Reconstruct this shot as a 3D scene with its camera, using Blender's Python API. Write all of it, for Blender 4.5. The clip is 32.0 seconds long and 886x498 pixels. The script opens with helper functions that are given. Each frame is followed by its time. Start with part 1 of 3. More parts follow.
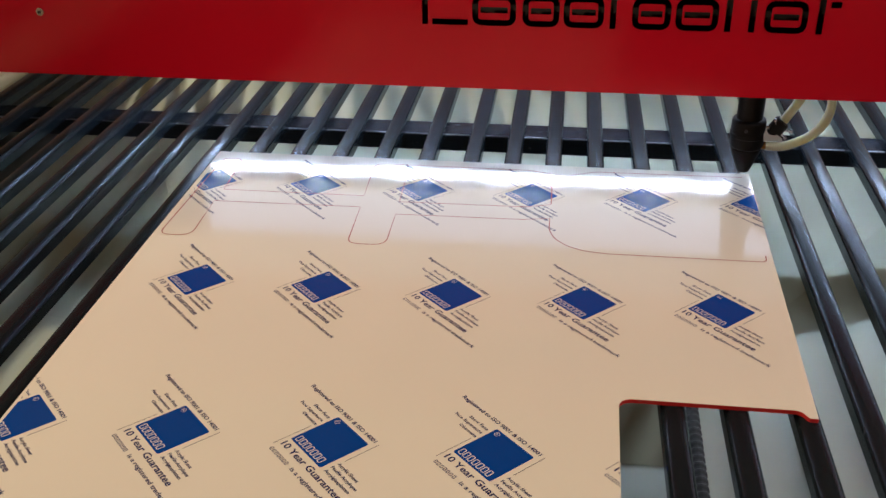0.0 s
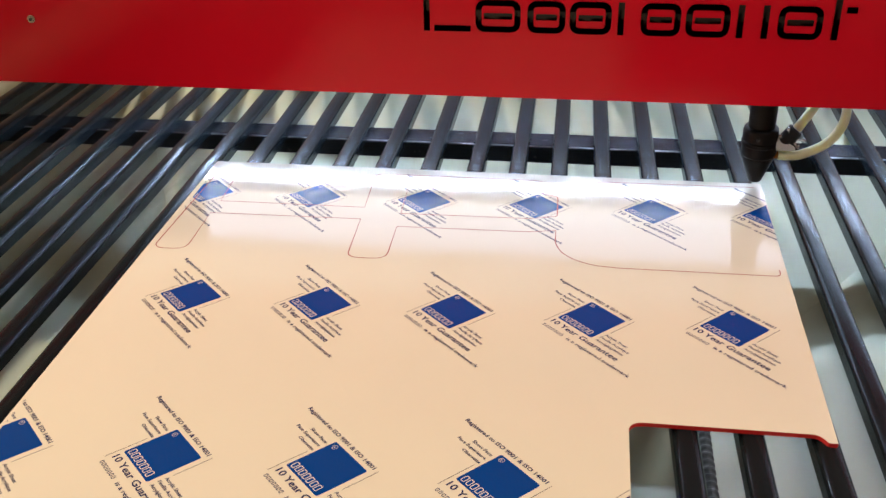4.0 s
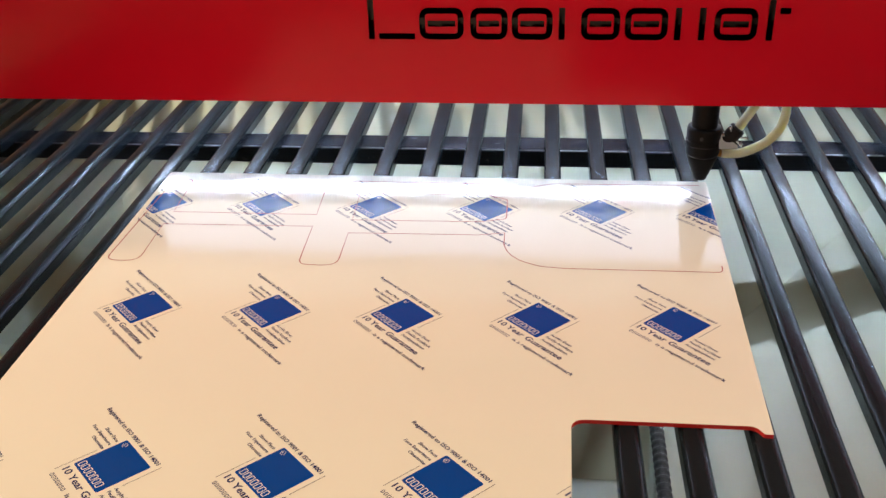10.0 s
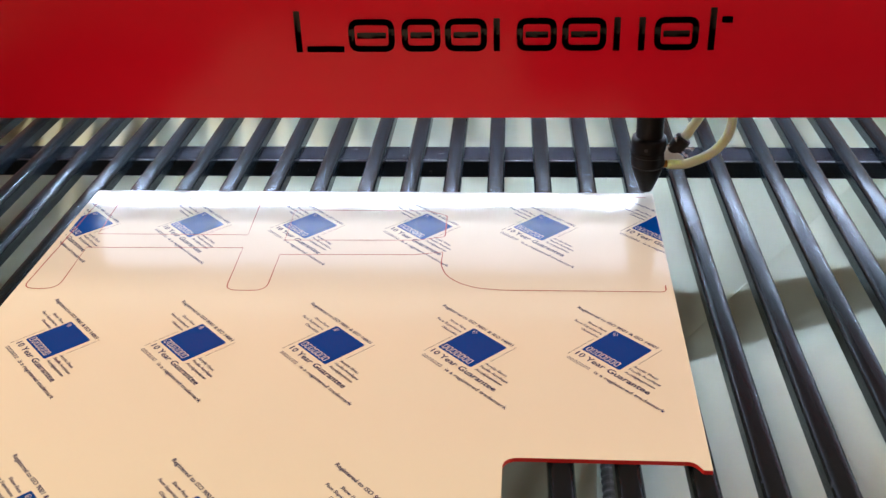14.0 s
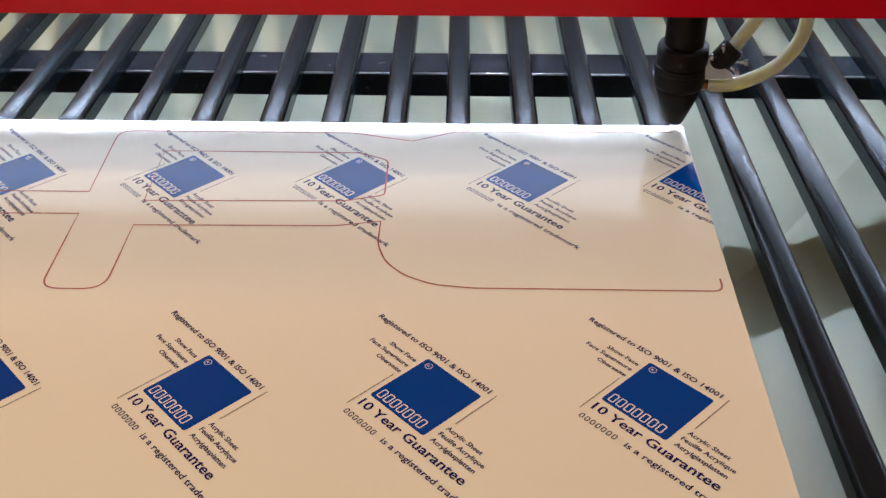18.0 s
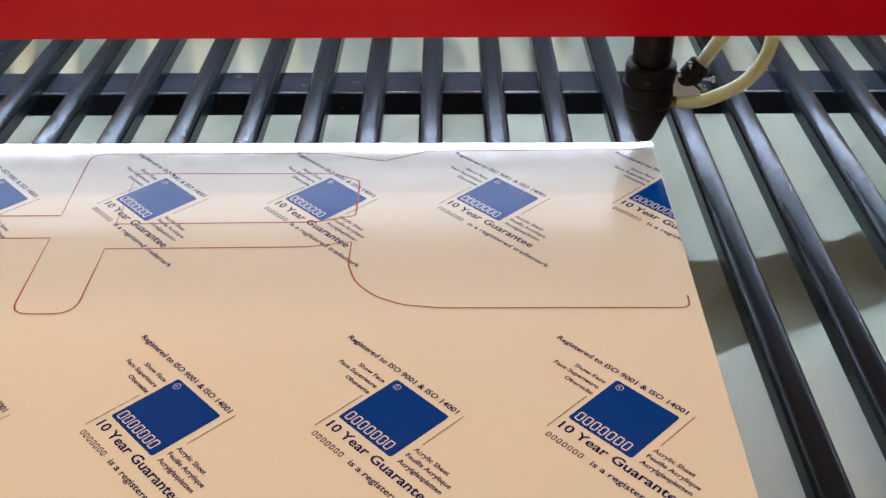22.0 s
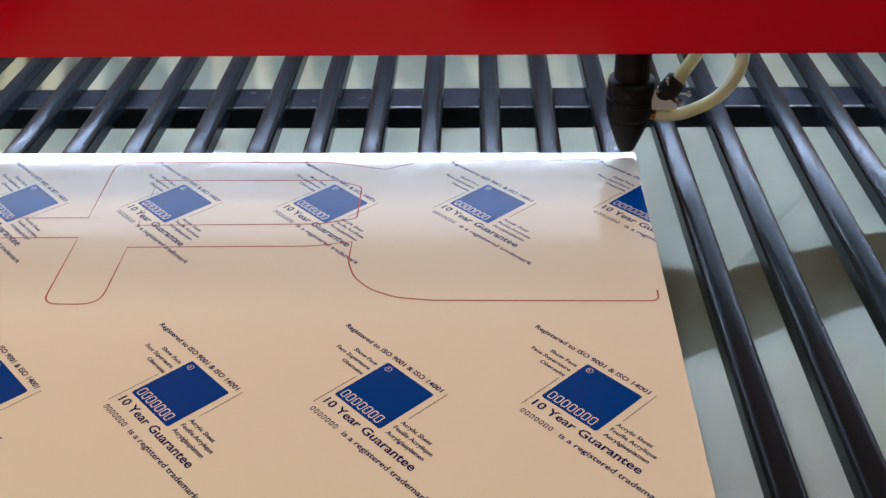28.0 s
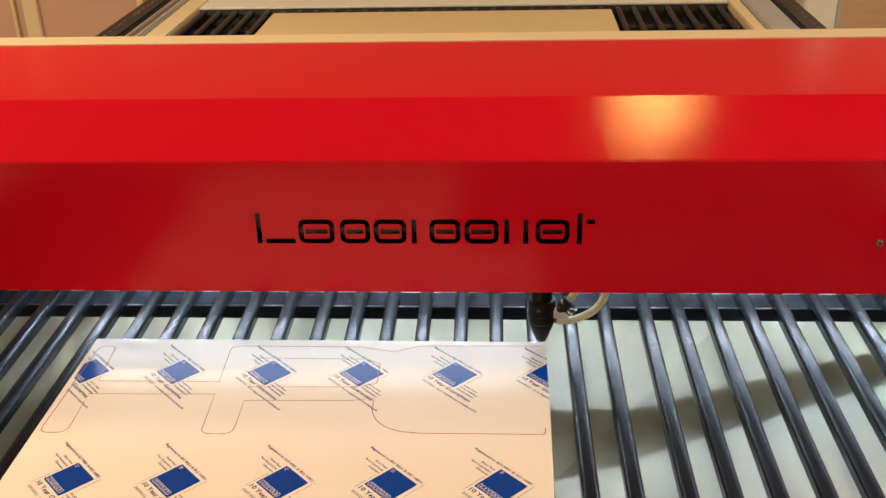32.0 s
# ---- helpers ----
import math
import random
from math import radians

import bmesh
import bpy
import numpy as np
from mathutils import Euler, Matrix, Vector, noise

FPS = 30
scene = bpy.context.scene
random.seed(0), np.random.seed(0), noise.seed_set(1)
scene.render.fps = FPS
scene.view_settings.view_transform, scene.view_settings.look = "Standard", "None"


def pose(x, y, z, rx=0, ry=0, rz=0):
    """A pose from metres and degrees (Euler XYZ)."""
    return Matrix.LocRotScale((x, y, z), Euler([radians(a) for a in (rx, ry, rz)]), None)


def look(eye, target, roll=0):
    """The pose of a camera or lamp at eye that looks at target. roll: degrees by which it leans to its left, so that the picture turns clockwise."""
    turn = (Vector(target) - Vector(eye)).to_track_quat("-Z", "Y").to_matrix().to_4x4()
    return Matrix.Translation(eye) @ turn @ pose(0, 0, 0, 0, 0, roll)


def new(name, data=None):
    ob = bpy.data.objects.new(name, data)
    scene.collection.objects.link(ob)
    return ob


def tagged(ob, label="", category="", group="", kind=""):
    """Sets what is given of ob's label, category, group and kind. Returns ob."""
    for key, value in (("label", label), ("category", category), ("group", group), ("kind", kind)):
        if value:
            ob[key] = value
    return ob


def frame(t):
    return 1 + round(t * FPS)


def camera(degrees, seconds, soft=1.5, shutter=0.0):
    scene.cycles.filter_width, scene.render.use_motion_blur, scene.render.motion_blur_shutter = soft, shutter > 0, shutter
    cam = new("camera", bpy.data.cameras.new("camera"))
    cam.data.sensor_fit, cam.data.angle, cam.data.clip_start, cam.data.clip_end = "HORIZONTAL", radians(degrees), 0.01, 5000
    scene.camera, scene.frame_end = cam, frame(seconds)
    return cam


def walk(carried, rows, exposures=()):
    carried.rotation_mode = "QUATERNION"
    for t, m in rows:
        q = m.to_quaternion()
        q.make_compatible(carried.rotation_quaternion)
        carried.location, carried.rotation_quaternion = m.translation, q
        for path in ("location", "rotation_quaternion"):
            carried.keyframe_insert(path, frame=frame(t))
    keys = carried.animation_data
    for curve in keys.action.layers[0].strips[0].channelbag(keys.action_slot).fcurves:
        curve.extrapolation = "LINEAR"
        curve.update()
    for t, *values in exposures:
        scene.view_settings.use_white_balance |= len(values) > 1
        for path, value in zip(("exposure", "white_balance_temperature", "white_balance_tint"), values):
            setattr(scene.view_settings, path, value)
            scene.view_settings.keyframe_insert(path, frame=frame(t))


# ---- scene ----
cam = camera(47.0, 32.0)
PATH = [
    (0, (0.091, -0.693, 0.407), (-0.159, 1.048, -0.545), -0.8),
    (0.5, (0.084, -0.682, 0.4), (-0.158, 1.051, -0.568), -0.3),
    (1, (0.081, -0.676, 0.395), (-0.164, 1.056, -0.575), -0.3),
    (1.5, (0.08, -0.671, 0.397), (-0.167, 1.059, -0.577), -0.5),
    (2, (0.081, -0.667, 0.397), (-0.17, 1.064, -0.572), -0.8),
    (2.5, (0.085, -0.665, 0.399), (-0.174, 1.069, -0.565), -1.1),
    (3, (0.086, -0.664, 0.4), (-0.172, 1.073, -0.557), -1.1),
    (3.5, (0.087, -0.665, 0.401), (-0.173, 1.077, -0.547), -1.0),
    (5.5, (0.098, -0.665, 0.404), (-0.157, 1.08, -0.54), -1.4),
    (6, (0.101, -0.666, 0.406), (-0.15, 1.077, -0.542), -1.5),
    (6.5, (0.103, -0.668, 0.406), (-0.145, 1.077, -0.539), -1.6),
    (7, (0.104, -0.668, 0.407), (-0.139, 1.078, -0.538), -1.6),
    (7.5, (0.106, -0.668, 0.407), (-0.134, 1.078, -0.537), -1.7),
    (8, (0.107, -0.669, 0.407), (-0.125, 1.078, -0.538), -1.8),
    (8.5, (0.109, -0.67, 0.409), (-0.117, 1.077, -0.538), -1.9),
    (9, (0.111, -0.671, 0.409), (-0.112, 1.076, -0.538), -1.9),
    (9.5, (0.111, -0.671, 0.408), (-0.107, 1.078, -0.537), -1.9),
    (10, (0.112, -0.672, 0.409), (-0.101, 1.078, -0.535), -1.8),
    (10.5, (0.115, -0.672, 0.409), (-0.093, 1.08, -0.533), -1.8),
    (11, (0.117, -0.671, 0.41), (-0.083, 1.082, -0.531), -1.8),
    (11.5, (0.12, -0.669, 0.409), (-0.073, 1.086, -0.529), -1.8),
    (12, (0.123, -0.668, 0.409), (-0.063, 1.088, -0.53), -1.8),
    (12.5, (0.126, -0.666, 0.41), (-0.05, 1.091, -0.53), -1.9),
    (13, (0.131, -0.66, 0.41), (-0.036, 1.099, -0.527), -1.9),
    (13.5, (0.137, -0.646, 0.414), (-0.022, 1.11, -0.529), -2.0),
    (15.5, (0.142, -0.532, 0.397), (-0.034, 1.158, -0.659), -1.8),
    (16, (0.138, -0.485, 0.377), (-0.02, 1.187, -0.71), -1.7),
    (16.5, (0.134, -0.44, 0.358), (0.013, 1.218, -0.754), -1.2),
    (17, (0.131, -0.403, 0.339), (0.039, 1.247, -0.787), -0.8),
    (17.5, (0.126, -0.376, 0.324), (0.053, 1.268, -0.814), -0.5),
    (18, (0.124, -0.355, 0.313), (0.059, 1.283, -0.833), -0.5),
    (18.5, (0.124, -0.341, 0.305), (0.063, 1.296, -0.843), -0.7),
    (19, (0.128, -0.338, 0.304), (0.069, 1.301, -0.84), -0.9),
    (19.5, (0.132, -0.341, 0.308), (0.079, 1.3, -0.834), -1.0),
    (20, (0.133, -0.346, 0.312), (0.089, 1.3, -0.824), -0.8),
    (20.5, (0.134, -0.348, 0.314), (0.09, 1.301, -0.817), -0.9),
    (21, (0.134, -0.35, 0.317), (0.091, 1.3, -0.812), -0.9),
    (21.5, (0.134, -0.353, 0.318), (0.092, 1.3, -0.808), -0.8),
    (22, (0.135, -0.355, 0.318), (0.089, 1.297, -0.808), -0.9),
    (22.5, (0.133, -0.358, 0.32), (0.088, 1.293, -0.808), -0.8),
    (23, (0.13, -0.362, 0.321), (0.081, 1.29, -0.804), -0.7),
    (23.5, (0.128, -0.365, 0.323), (0.069, 1.284, -0.806), -0.8),
    (24, (0.124, -0.371, 0.325), (0.061, 1.282, -0.8), -0.8),
    (24.5, (0.125, -0.375, 0.326), (0.048, 1.278, -0.798), -1.0),
    (25, (0.126, -0.379, 0.328), (0.043, 1.274, -0.794), -1.0),
    (25.5, (0.131, -0.386, 0.33), (0.04, 1.275, -0.782), -1.2),
    (27.5, (0.148, -0.398, 0.336), (0.059, 1.268, -0.768), -1.4),
    (28, (0.154, -0.404, 0.336), (0.065, 1.269, -0.756), -1.5),
    (28.5, (0.159, -0.405, 0.347), (0.075, 1.247, -0.777), -1.5),
    (29, (0.157, -0.413, 0.358), (0.097, 1.232, -0.778), -1.0),
    (29.5, (0.164, -0.45, 0.36), (0.092, 1.252, -0.687), -0.6),
    (30, (0.177, -0.481, 0.383), (0.082, 1.244, -0.626), -1.6),
    (30.5, (0.188, -0.525, 0.436), (0.087, 1.203, -0.564), -1.8),
    (31, (0.205, -0.59, 0.508), (0.078, 1.142, -0.484), -1.6),
    (31.5, (0.215, -0.674, 0.574), (0.073, 1.078, -0.379), -1.4),
    (32, (0.209, -0.773, 0.613), (0.086, 1.019, -0.266), -1.6),
]
walk(cam, [(t, look(eye, target, roll)) for t, eye, target, roll in PATH], exposures=[(0, -0.88, 5900, 12), (1, -0.86, 5950, 12), (2, -0.75, 6000, 12), (3, -0.44, 6050, 12), (6, -0.36, 6100, 12), (8, -0.42, 6100, 12), (10, -0.4, 6150, 12), (13, -0.38, 6150, 12), (16, -0.44, 6050, 12), (18, -0.8, 6300, 12), (20, -0.76, 6300, 12), (22, -0.66, 6250, 12), (25, -0.82, 6000, 12), (28, -0.85, 5950, 12), (29, -0.8, 6050, 12), (30, -0.42, 6750, 12), (31, -0.34, 6750, 12), (32, -0.28, 6800, 12)])

# ---- world and lights ----
world = bpy.data.worlds.new("room_air")
scene.world = world
world.use_nodes = True
world.node_tree.nodes["Background"].inputs[0].default_value = (1.0, 0.82, 0.62, 1)
world.node_tree.nodes["Background"].inputs[1].default_value = 0.03

BED_X0, BED_X1 = -0.62, 0.79      # inside of the bed opening
BED_Y0, BED_Y1 = -0.62, 1.95
CEIL, FLOOR = 1.62, -0.86
GY, GZ = 0.168, 0.1005             # front face and lower edge of the gantry cover
HEAD_X, HEAD_Y = 0.2495, 0.233    # nozzle axis


def area(name, m, sx, sy, watts, colour):
    la = bpy.data.lights.new(name, "AREA")
    la.shape, la.size, la.size_y, la.energy, la.color = "RECTANGLE", sx, sy, watts, colour
    ob = new(name, la)
    ob.matrix_world = m
    return ob


WARM = (1.0, 0.82, 0.57)
NEUTRAL = (1.0, 0.99, 0.93)
area("ceiling_lamp_light", look((0.55, -0.19, CEIL - 0.06), (0.55, -0.19, 0)), 0.07, 0.07, 5.0, (1.0, 0.50, 0.13))
# this neutral lamp and the next are unseen, added to brighten the front
area("ceiling_lamp_light", look((1.45, -0.45, CEIL - 0.06), (1.45, -0.45, 0)), 0.24, 0.24, 13, NEUTRAL)
area("ceiling_lamp_light", look((1.0, -1.55, CEIL - 0.06), (1.0, -1.55, 0)), 0.12, 0.12, 10, NEUTRAL)
area("ceiling_lamp_light", look((-1.5, 0.12, CEIL - 0.06), (-1.5, 0.12, 0)), 0.08, 0.08, 40, (1.0, 0.79, 0.51))
area("ceiling_lamp_light", look((2.3, 1.8, CEIL - 0.06), (2.3, 1.8, 0)), 0.5, 0.5, 38, WARM)
area("ceiling_lamp_light", look((-2.2, 0.72, CEIL - 0.06), (-2.2, 0.72, 0)), 0.22, 0.22, 62, WARM)


# ---- materials ----
def material(name, base, rough=0.5, metal=0.0, spec=0.5, grain=0.0, grain_scale=400.0, vary=0.12, vary_scale=6.0,
             bump=0.0, bump_scale=900.0, coat=0.0, tint=None, shine=None, flecks=0.0, rough_vary=0.0, stretch=(1, 1, 1)):
    """A Principled surface with tone that varies at two scales and a fine relief."""
    m = bpy.data.materials.new(name)
    m.use_nodes = True
    n, l = m.node_tree.nodes, m.node_tree.links
    p = n["Principled BSDF"]
    p.inputs["Roughness"].default_value, p.inputs["Metallic"].default_value = rough, metal
    p.inputs["Specular IOR Level"].default_value = spec
    p.inputs["Coat Weight"].default_value = coat
    if shine:
        p.inputs["Specular Tint"].default_value = (*shine, 1)
    p.inputs["Coat Roughness"].default_value = 0.08
    co = n.new("ShaderNodeTexCoord")
    mp = n.new("ShaderNodeMapping")
    mp.inputs["Scale"].default_value = stretch
    l.new(co.outputs["Object"], mp.inputs[0])
    big, fine = n.new("ShaderNodeTexNoise"), n.new("ShaderNodeTexNoise")
    big.inputs["Scale"].default_value, big.inputs["Detail"].default_value = vary_scale, 4
    fine.inputs["Scale"].default_value, fine.inputs["Detail"].default_value = grain_scale, 2
    l.new(mp.outputs[0], big.inputs["Vector"])
    l.new(mp.outputs[0], fine.inputs["Vector"])
    mix1 = n.new("ShaderNodeMix")
    mix1.data_type = "RGBA"
    lo = tuple(c * (1 - vary) for c in (tint or base))
    hi = tuple(min(1, c * (1 + vary * 0.6)) for c in base)
    mix1.inputs[6].default_value, mix1.inputs[7].default_value = (*lo, 1), (*hi, 1)
    l.new(big.outputs[0], mix1.inputs[0])
    mix2 = n.new("ShaderNodeMix")
    mix2.data_type, mix2.blend_type = "RGBA", "OVERLAY"
    mix2.inputs[0].default_value = grain
    l.new(mix1.outputs[2], mix2.inputs[6])
    l.new(fine.outputs[1], mix2.inputs[7])
    if flecks:
        dust, cut_off, mix3 = n.new("ShaderNodeTexNoise"), n.new("ShaderNodeMapRange"), n.new("ShaderNodeMix")
        dust.inputs["Scale"].default_value, dust.inputs["Detail"].default_value = 55, 6
        l.new(co.outputs["Object"], dust.inputs["Vector"])
        cut_off.inputs[1].default_value, cut_off.inputs[2].default_value, cut_off.inputs[4].default_value = 0.68, 0.76, flecks
        l.new(dust.outputs[0], cut_off.inputs[0])
        mix3.data_type = "RGBA"
        mix3.inputs[7].default_value = (0.30, 0.31, 0.32, 1)
        l.new(cut_off.outputs[0], mix3.inputs[0])
        l.new(mix2.outputs[2], mix3.inputs[6])
        l.new(mix3.outputs[2], p.inputs["Base Color"])
    else:
        l.new(mix2.outputs[2], p.inputs["Base Color"])
    if rough_vary:
        mr = n.new("ShaderNodeMapRange")
        mr.inputs[3].default_value, mr.inputs[4].default_value = max(0.02, rough - rough_vary), rough + rough_vary
        l.new(big.outputs[0], mr.inputs[0])
        l.new(mr.outputs[0], p.inputs["Roughness"])
    if bump:
        bn, bt = n.new("ShaderNodeBump"), n.new("ShaderNodeTexNoise")
        bt.inputs["Scale"].default_value, bt.inputs["Detail"].default_value = bump_scale, 3
        l.new(mp.outputs[0], bt.inputs["Vector"])
        bn.inputs["Strength"].default_value, bn.inputs["Distance"].default_value = bump, 0.001
        l.new(bt.outputs[0], bn.inputs["Height"])
        l.new(bn.outputs[0], p.inputs["Normal"])
    return m


def glow(name, colour, strength):
    m = bpy.data.materials.new(name)
    m.use_nodes = True
    p = m.node_tree.nodes["Principled BSDF"]
    p.inputs["Base Color"].default_value = (0.8, 0.8, 0.8, 1)
    p.inputs["Emission Color"].default_value = (*colour, 1)
    p.inputs["Emission Strength"].default_value = strength
    return m


M_FILM = material("protective_film", (0.80, 0.755, 0.635), 0.10, spec=0.34, vary=0.03, vary_scale=9, grain=0.03, rough_vary=0.012)
M_ACRYL = material("red_acrylic", (0.75, 0.035, 0.03), 0.15, vary=0.1)
M_CUT = material("cut_edge", (0.36, 0.024, 0.009), 0.45, vary=0.3, vary_scale=40)
M_INK = material("blue_ink", (0.001, 0.052, 0.29), 0.12, spec=0.3, vary=0.08, vary_scale=30)
M_NAVY = material("navy_ink", (0.010, 0.018, 0.11), 0.16, spec=0.35, vary=0.1, vary_scale=50)
M_PALE = material("pale_print", (0.80, 0.76, 0.74), 0.16, vary=0.04)
M_LINE = material("grey_ink", (0.12, 0.10, 0.11), 0.2, vary=0.1)
M_SLAT = material("black_anodised_aluminium", (0.010, 0.015, 0.019), 0.25, metal=0.22, spec=0.20, shine=(0.64, 0.75, 0.86), flecks=0.10, vary=0.15, vary_scale=14,
                  grain=0.05, grain_scale=120, bump=0.04, bump_scale=300, rough_vary=0.02, stretch=(8, 0.6, 1))
M_BAR = material("black_painted_steel", (0.020, 0.023, 0.029), 0.24, spec=0.08, flecks=0.35, shine=(0.55, 0.72, 1.0), vary=0.3, vary_scale=20, bump=0.05)
M_TRAY = material("grey_tray_steel", (0.55, 0.62, 0.51), 0.5, spec=0.35, vary=0.12, vary_scale=5, grain=0.06, bump=0.03, bump_scale=50, rough_vary=0.1)
M_RED = material("red_powder_coat", (0.68, 0.004, 0.020), 0.10, spec=0.32, vary=0.06, vary_scale=3, bump=0.10, bump_scale=650)
M_CREAM = material("cream_paint", (0.78, 0.66, 0.42), 0.4, vary=0.06, bump=0.04)
M_BLACKTXT = material("black_vinyl", (0.008, 0.007, 0.007), 0.3, vary=0.2)
M_NOZZLE = material("black_nozzle", (0.009, 0.0075, 0.0070), 0.42, spec=0.2, vary=0.3, vary_scale=60, bump=0.05)
M_RUBBER = material("black_rubber", (0.016, 0.016, 0.016), 0.5, spec=0.3, vary=0.2)
# hose grey with the shade it lies in put into the colour
M_HOSE = material("shaded_hose_plastic", (0.030, 0.032, 0.030), 0.5, vary=0.15, vary_scale=30)
M_TUBE = material("silicone_tube", (0.86, 0.84, 0.60), 0.3, spec=0.5, vary=0.1, vary_scale=40)
M_TUBE.node_tree.nodes["Principled BSDF"].inputs["Subsurface Weight"].default_value = 1.0
M_TUBE.node_tree.nodes["Principled BSDF"].inputs["Subsurface Radius"].default_value = (0.008, 0.008, 0.006)
M_TUBE.node_tree.nodes["Principled BSDF"].inputs["Subsurface Scale"].default_value = 1.0
M_WORN = material("worn_steel", (0.30, 0.31, 0.33), 0.45, metal=0.8, vary=0.5, vary_scale=60)
M_STEEL = material("bright_steel", (0.62, 0.62, 0.60), 0.25, metal=1.0, vary=0.1, vary_scale=60)
M_BRASS = material("brass", (0.55, 0.25, 0.07), 0.35, metal=1.0, vary=0.1)
M_BOARD = material("beige_board", (0.72, 0.58, 0.34), 0.6, vary=0.06, vary_scale=3, grain=0.05)
M_FRAME = material("machine_frame_paint", (0.62, 0.60, 0.50), 0.4, vary=0.08)
M_RAIL = material("rail_steel", (0.56, 0.60, 0.62), 0.3, metal=0.35, vary=0.15, vary_scale=10)
M_GALV = material("galvanised_steel", (0.40, 0.42, 0.43), 0.5, metal=0.3, vary=0.15, vary_scale=25)
# dark steel of the rear tray, west and rear walls, rear strip
M_DARKSTEEL = material("dark_steel", (0.05, 0.048, 0.042), 0.6, vary=0.4, vary_scale=8)
M_PALEMETAL = material("off_white_paint", (0.80, 0.82, 0.74), 0.4, vary=0.06)
M_DARK = material("dark_gear_rack", (0.02, 0.02, 0.02), 0.45, vary=0.3)
M_WALL = material("pink_wall_panel", (0.62, 0.40, 0.30), 0.6, vary=0.07, vary_scale=2, bump=0.03)
M_WOOD = material("pale_wood", (0.68, 0.45, 0.28), 0.5, vary=0.15, vary_scale=3, stretch=(1, 1, 14))
M_WHITE = material("white_ceiling", (0.78, 0.74, 0.66), 0.8, vary=0.04)
M_FLOOR = material("grey_floor", (0.22, 0.20, 0.18), 0.6, vary=0.15)
M_GREY = material("pale_grey_casing", (0.56, 0.57, 0.52), 0.45, vary=0.08)
M_LED = glow("led_strip", (0.76, 0.84, 1.0), 480.0)
# glow of a panel added inside the gantry, no known lamp
M_GLOWPANEL = glow("added_glow", (0.68, 0.80, 1.0), 4.6)


# ---- mesh helpers ----
def finish(name, bm, mat, parent=None, label="", smooth=False):
    me = bpy.data.meshes.new(name)
    bm.normal_update()
    bm.to_mesh(me)
    bm.free()
    if mat:
        me.materials.append(mat)
    if smooth:
        for p in me.polygons:
            p.use_smooth = True
    ob = new(name, me)
    if parent:
        ob.parent = parent
    if label:
        ob["label"] = label
    return ob


def part(name, bm, mat, parent, label="", smooth=False):
    return finish(name, bm, mat, parent, label, smooth)


def empty(name, x=0, y=0, z=0):
    ob = new(name)
    ob.matrix_world = pose(x, y, z)
    ob.empty_display_size = 0.02
    return ob


def box(x0, x1, y0, y1, z0, z1, bevel=0.0, bm=None, segments=2):
    bm = bm or bmesh.new()
    v = bmesh.ops.create_cube(bm, size=1.0)["verts"]
    bmesh.ops.scale(bm, vec=(x1 - x0, y1 - y0, z1 - z0), verts=v)
    bmesh.ops.translate(bm, vec=((x0 + x1) / 2, (y0 + y1) / 2, (z0 + z1) / 2), verts=v)
    if bevel:
        edges = list({e for w in v for e in w.link_edges})
        bmesh.ops.bevel(bm, geom=edges, offset=bevel, segments=segments, affect="EDGES")
    return bm


def lathe(profile, x, y, steps=40, bm=None):
    """A turned solid about the vertical line through (x, y); profile: rows of radius, height."""
    bm = bm or bmesh.new()
    rings = []
    for r, z in profile:
        rings.append([bm.verts.new((x + r * math.cos(a), y + r * math.sin(a), z))
                      for a in (2 * math.pi * k / steps for k in range(steps))])
    for lo, hi in zip(rings, rings[1:]):
        for k in range(steps):
            bm.faces.new((lo[k], lo[(k + 1) % steps], hi[(k + 1) % steps], hi[k]))
    bm.faces.new(rings[0][::-1])
    bm.faces.new(rings[-1])
    bmesh.ops.recalc_face_normals(bm, faces=bm.faces)
    return bm


def rod(a, b, r, steps=20, bevel=0.0, bm=None):
    """A round bar from a to b."""
    bm = bm or bmesh.new()
    a, b = Vector(a), Vector(b)
    m = Matrix.Translation((a + b) / 2) @ (b - a).to_track_quat("Z", "Y").to_matrix().to_4x4()
    out = bmesh.ops.create_cone(bm, cap_ends=True, segments=steps, radius1=r, radius2=r, depth=(b - a).length, matrix=m)
    if bevel:
        rims = [e for e in {e for v in out["verts"] for e in v.link_edges}
                if any(len(f.verts) > 4 for f in e.link_faces)]
        bmesh.ops.bevel(bm, geom=rims, offset=bevel, segments=2, affect="EDGES")
    return bm


def tube(points, r, steps=14, sub=10, bm=None):
    """A hose through the points (Catmull-Rom)."""
    bm = bm or bmesh.new()
    p = [Vector(q) for q in points]
    p = [2 * p[0] - p[1]] + p + [2 * p[-1] - p[-2]]
    line = []
    for i in range(1, len(p) - 2):
        for k in range(sub):
            t = k / sub
            a, b, c, d = p[i - 1:i + 3]
            line.append(0.5 * (2 * b + (c - a) * t + (2 * a - 5 * b + 4 * c - d) * t * t + (3 * b - a - 3 * c + d) * t ** 3))
    line.append(p[-2])
    rings, up = [], Vector((0, 1, 0))
    for i, q in enumerate(line):
        way = (line[min(i + 1, len(line) - 1)] - line[max(i - 1, 0)]).normalized()
        side = way.cross(up).normalized()
        nrm = side.cross(way)
        rings.append([bm.verts.new(q + r * (math.cos(a) * side + math.sin(a) * nrm)) for a in (2 * math.pi * k / steps for k in range(steps))])
    for lo, hi in zip(rings, rings[1:]):
        for k in range(steps):
            bm.faces.new((lo[k], lo[(k + 1) % steps], hi[(k + 1) % steps], hi[k]))
    bm.faces.new(rings[0][::-1])
    bm.faces.new(rings[-1])
    bmesh.ops.recalc_face_normals(bm, faces=bm.faces)
    return bm


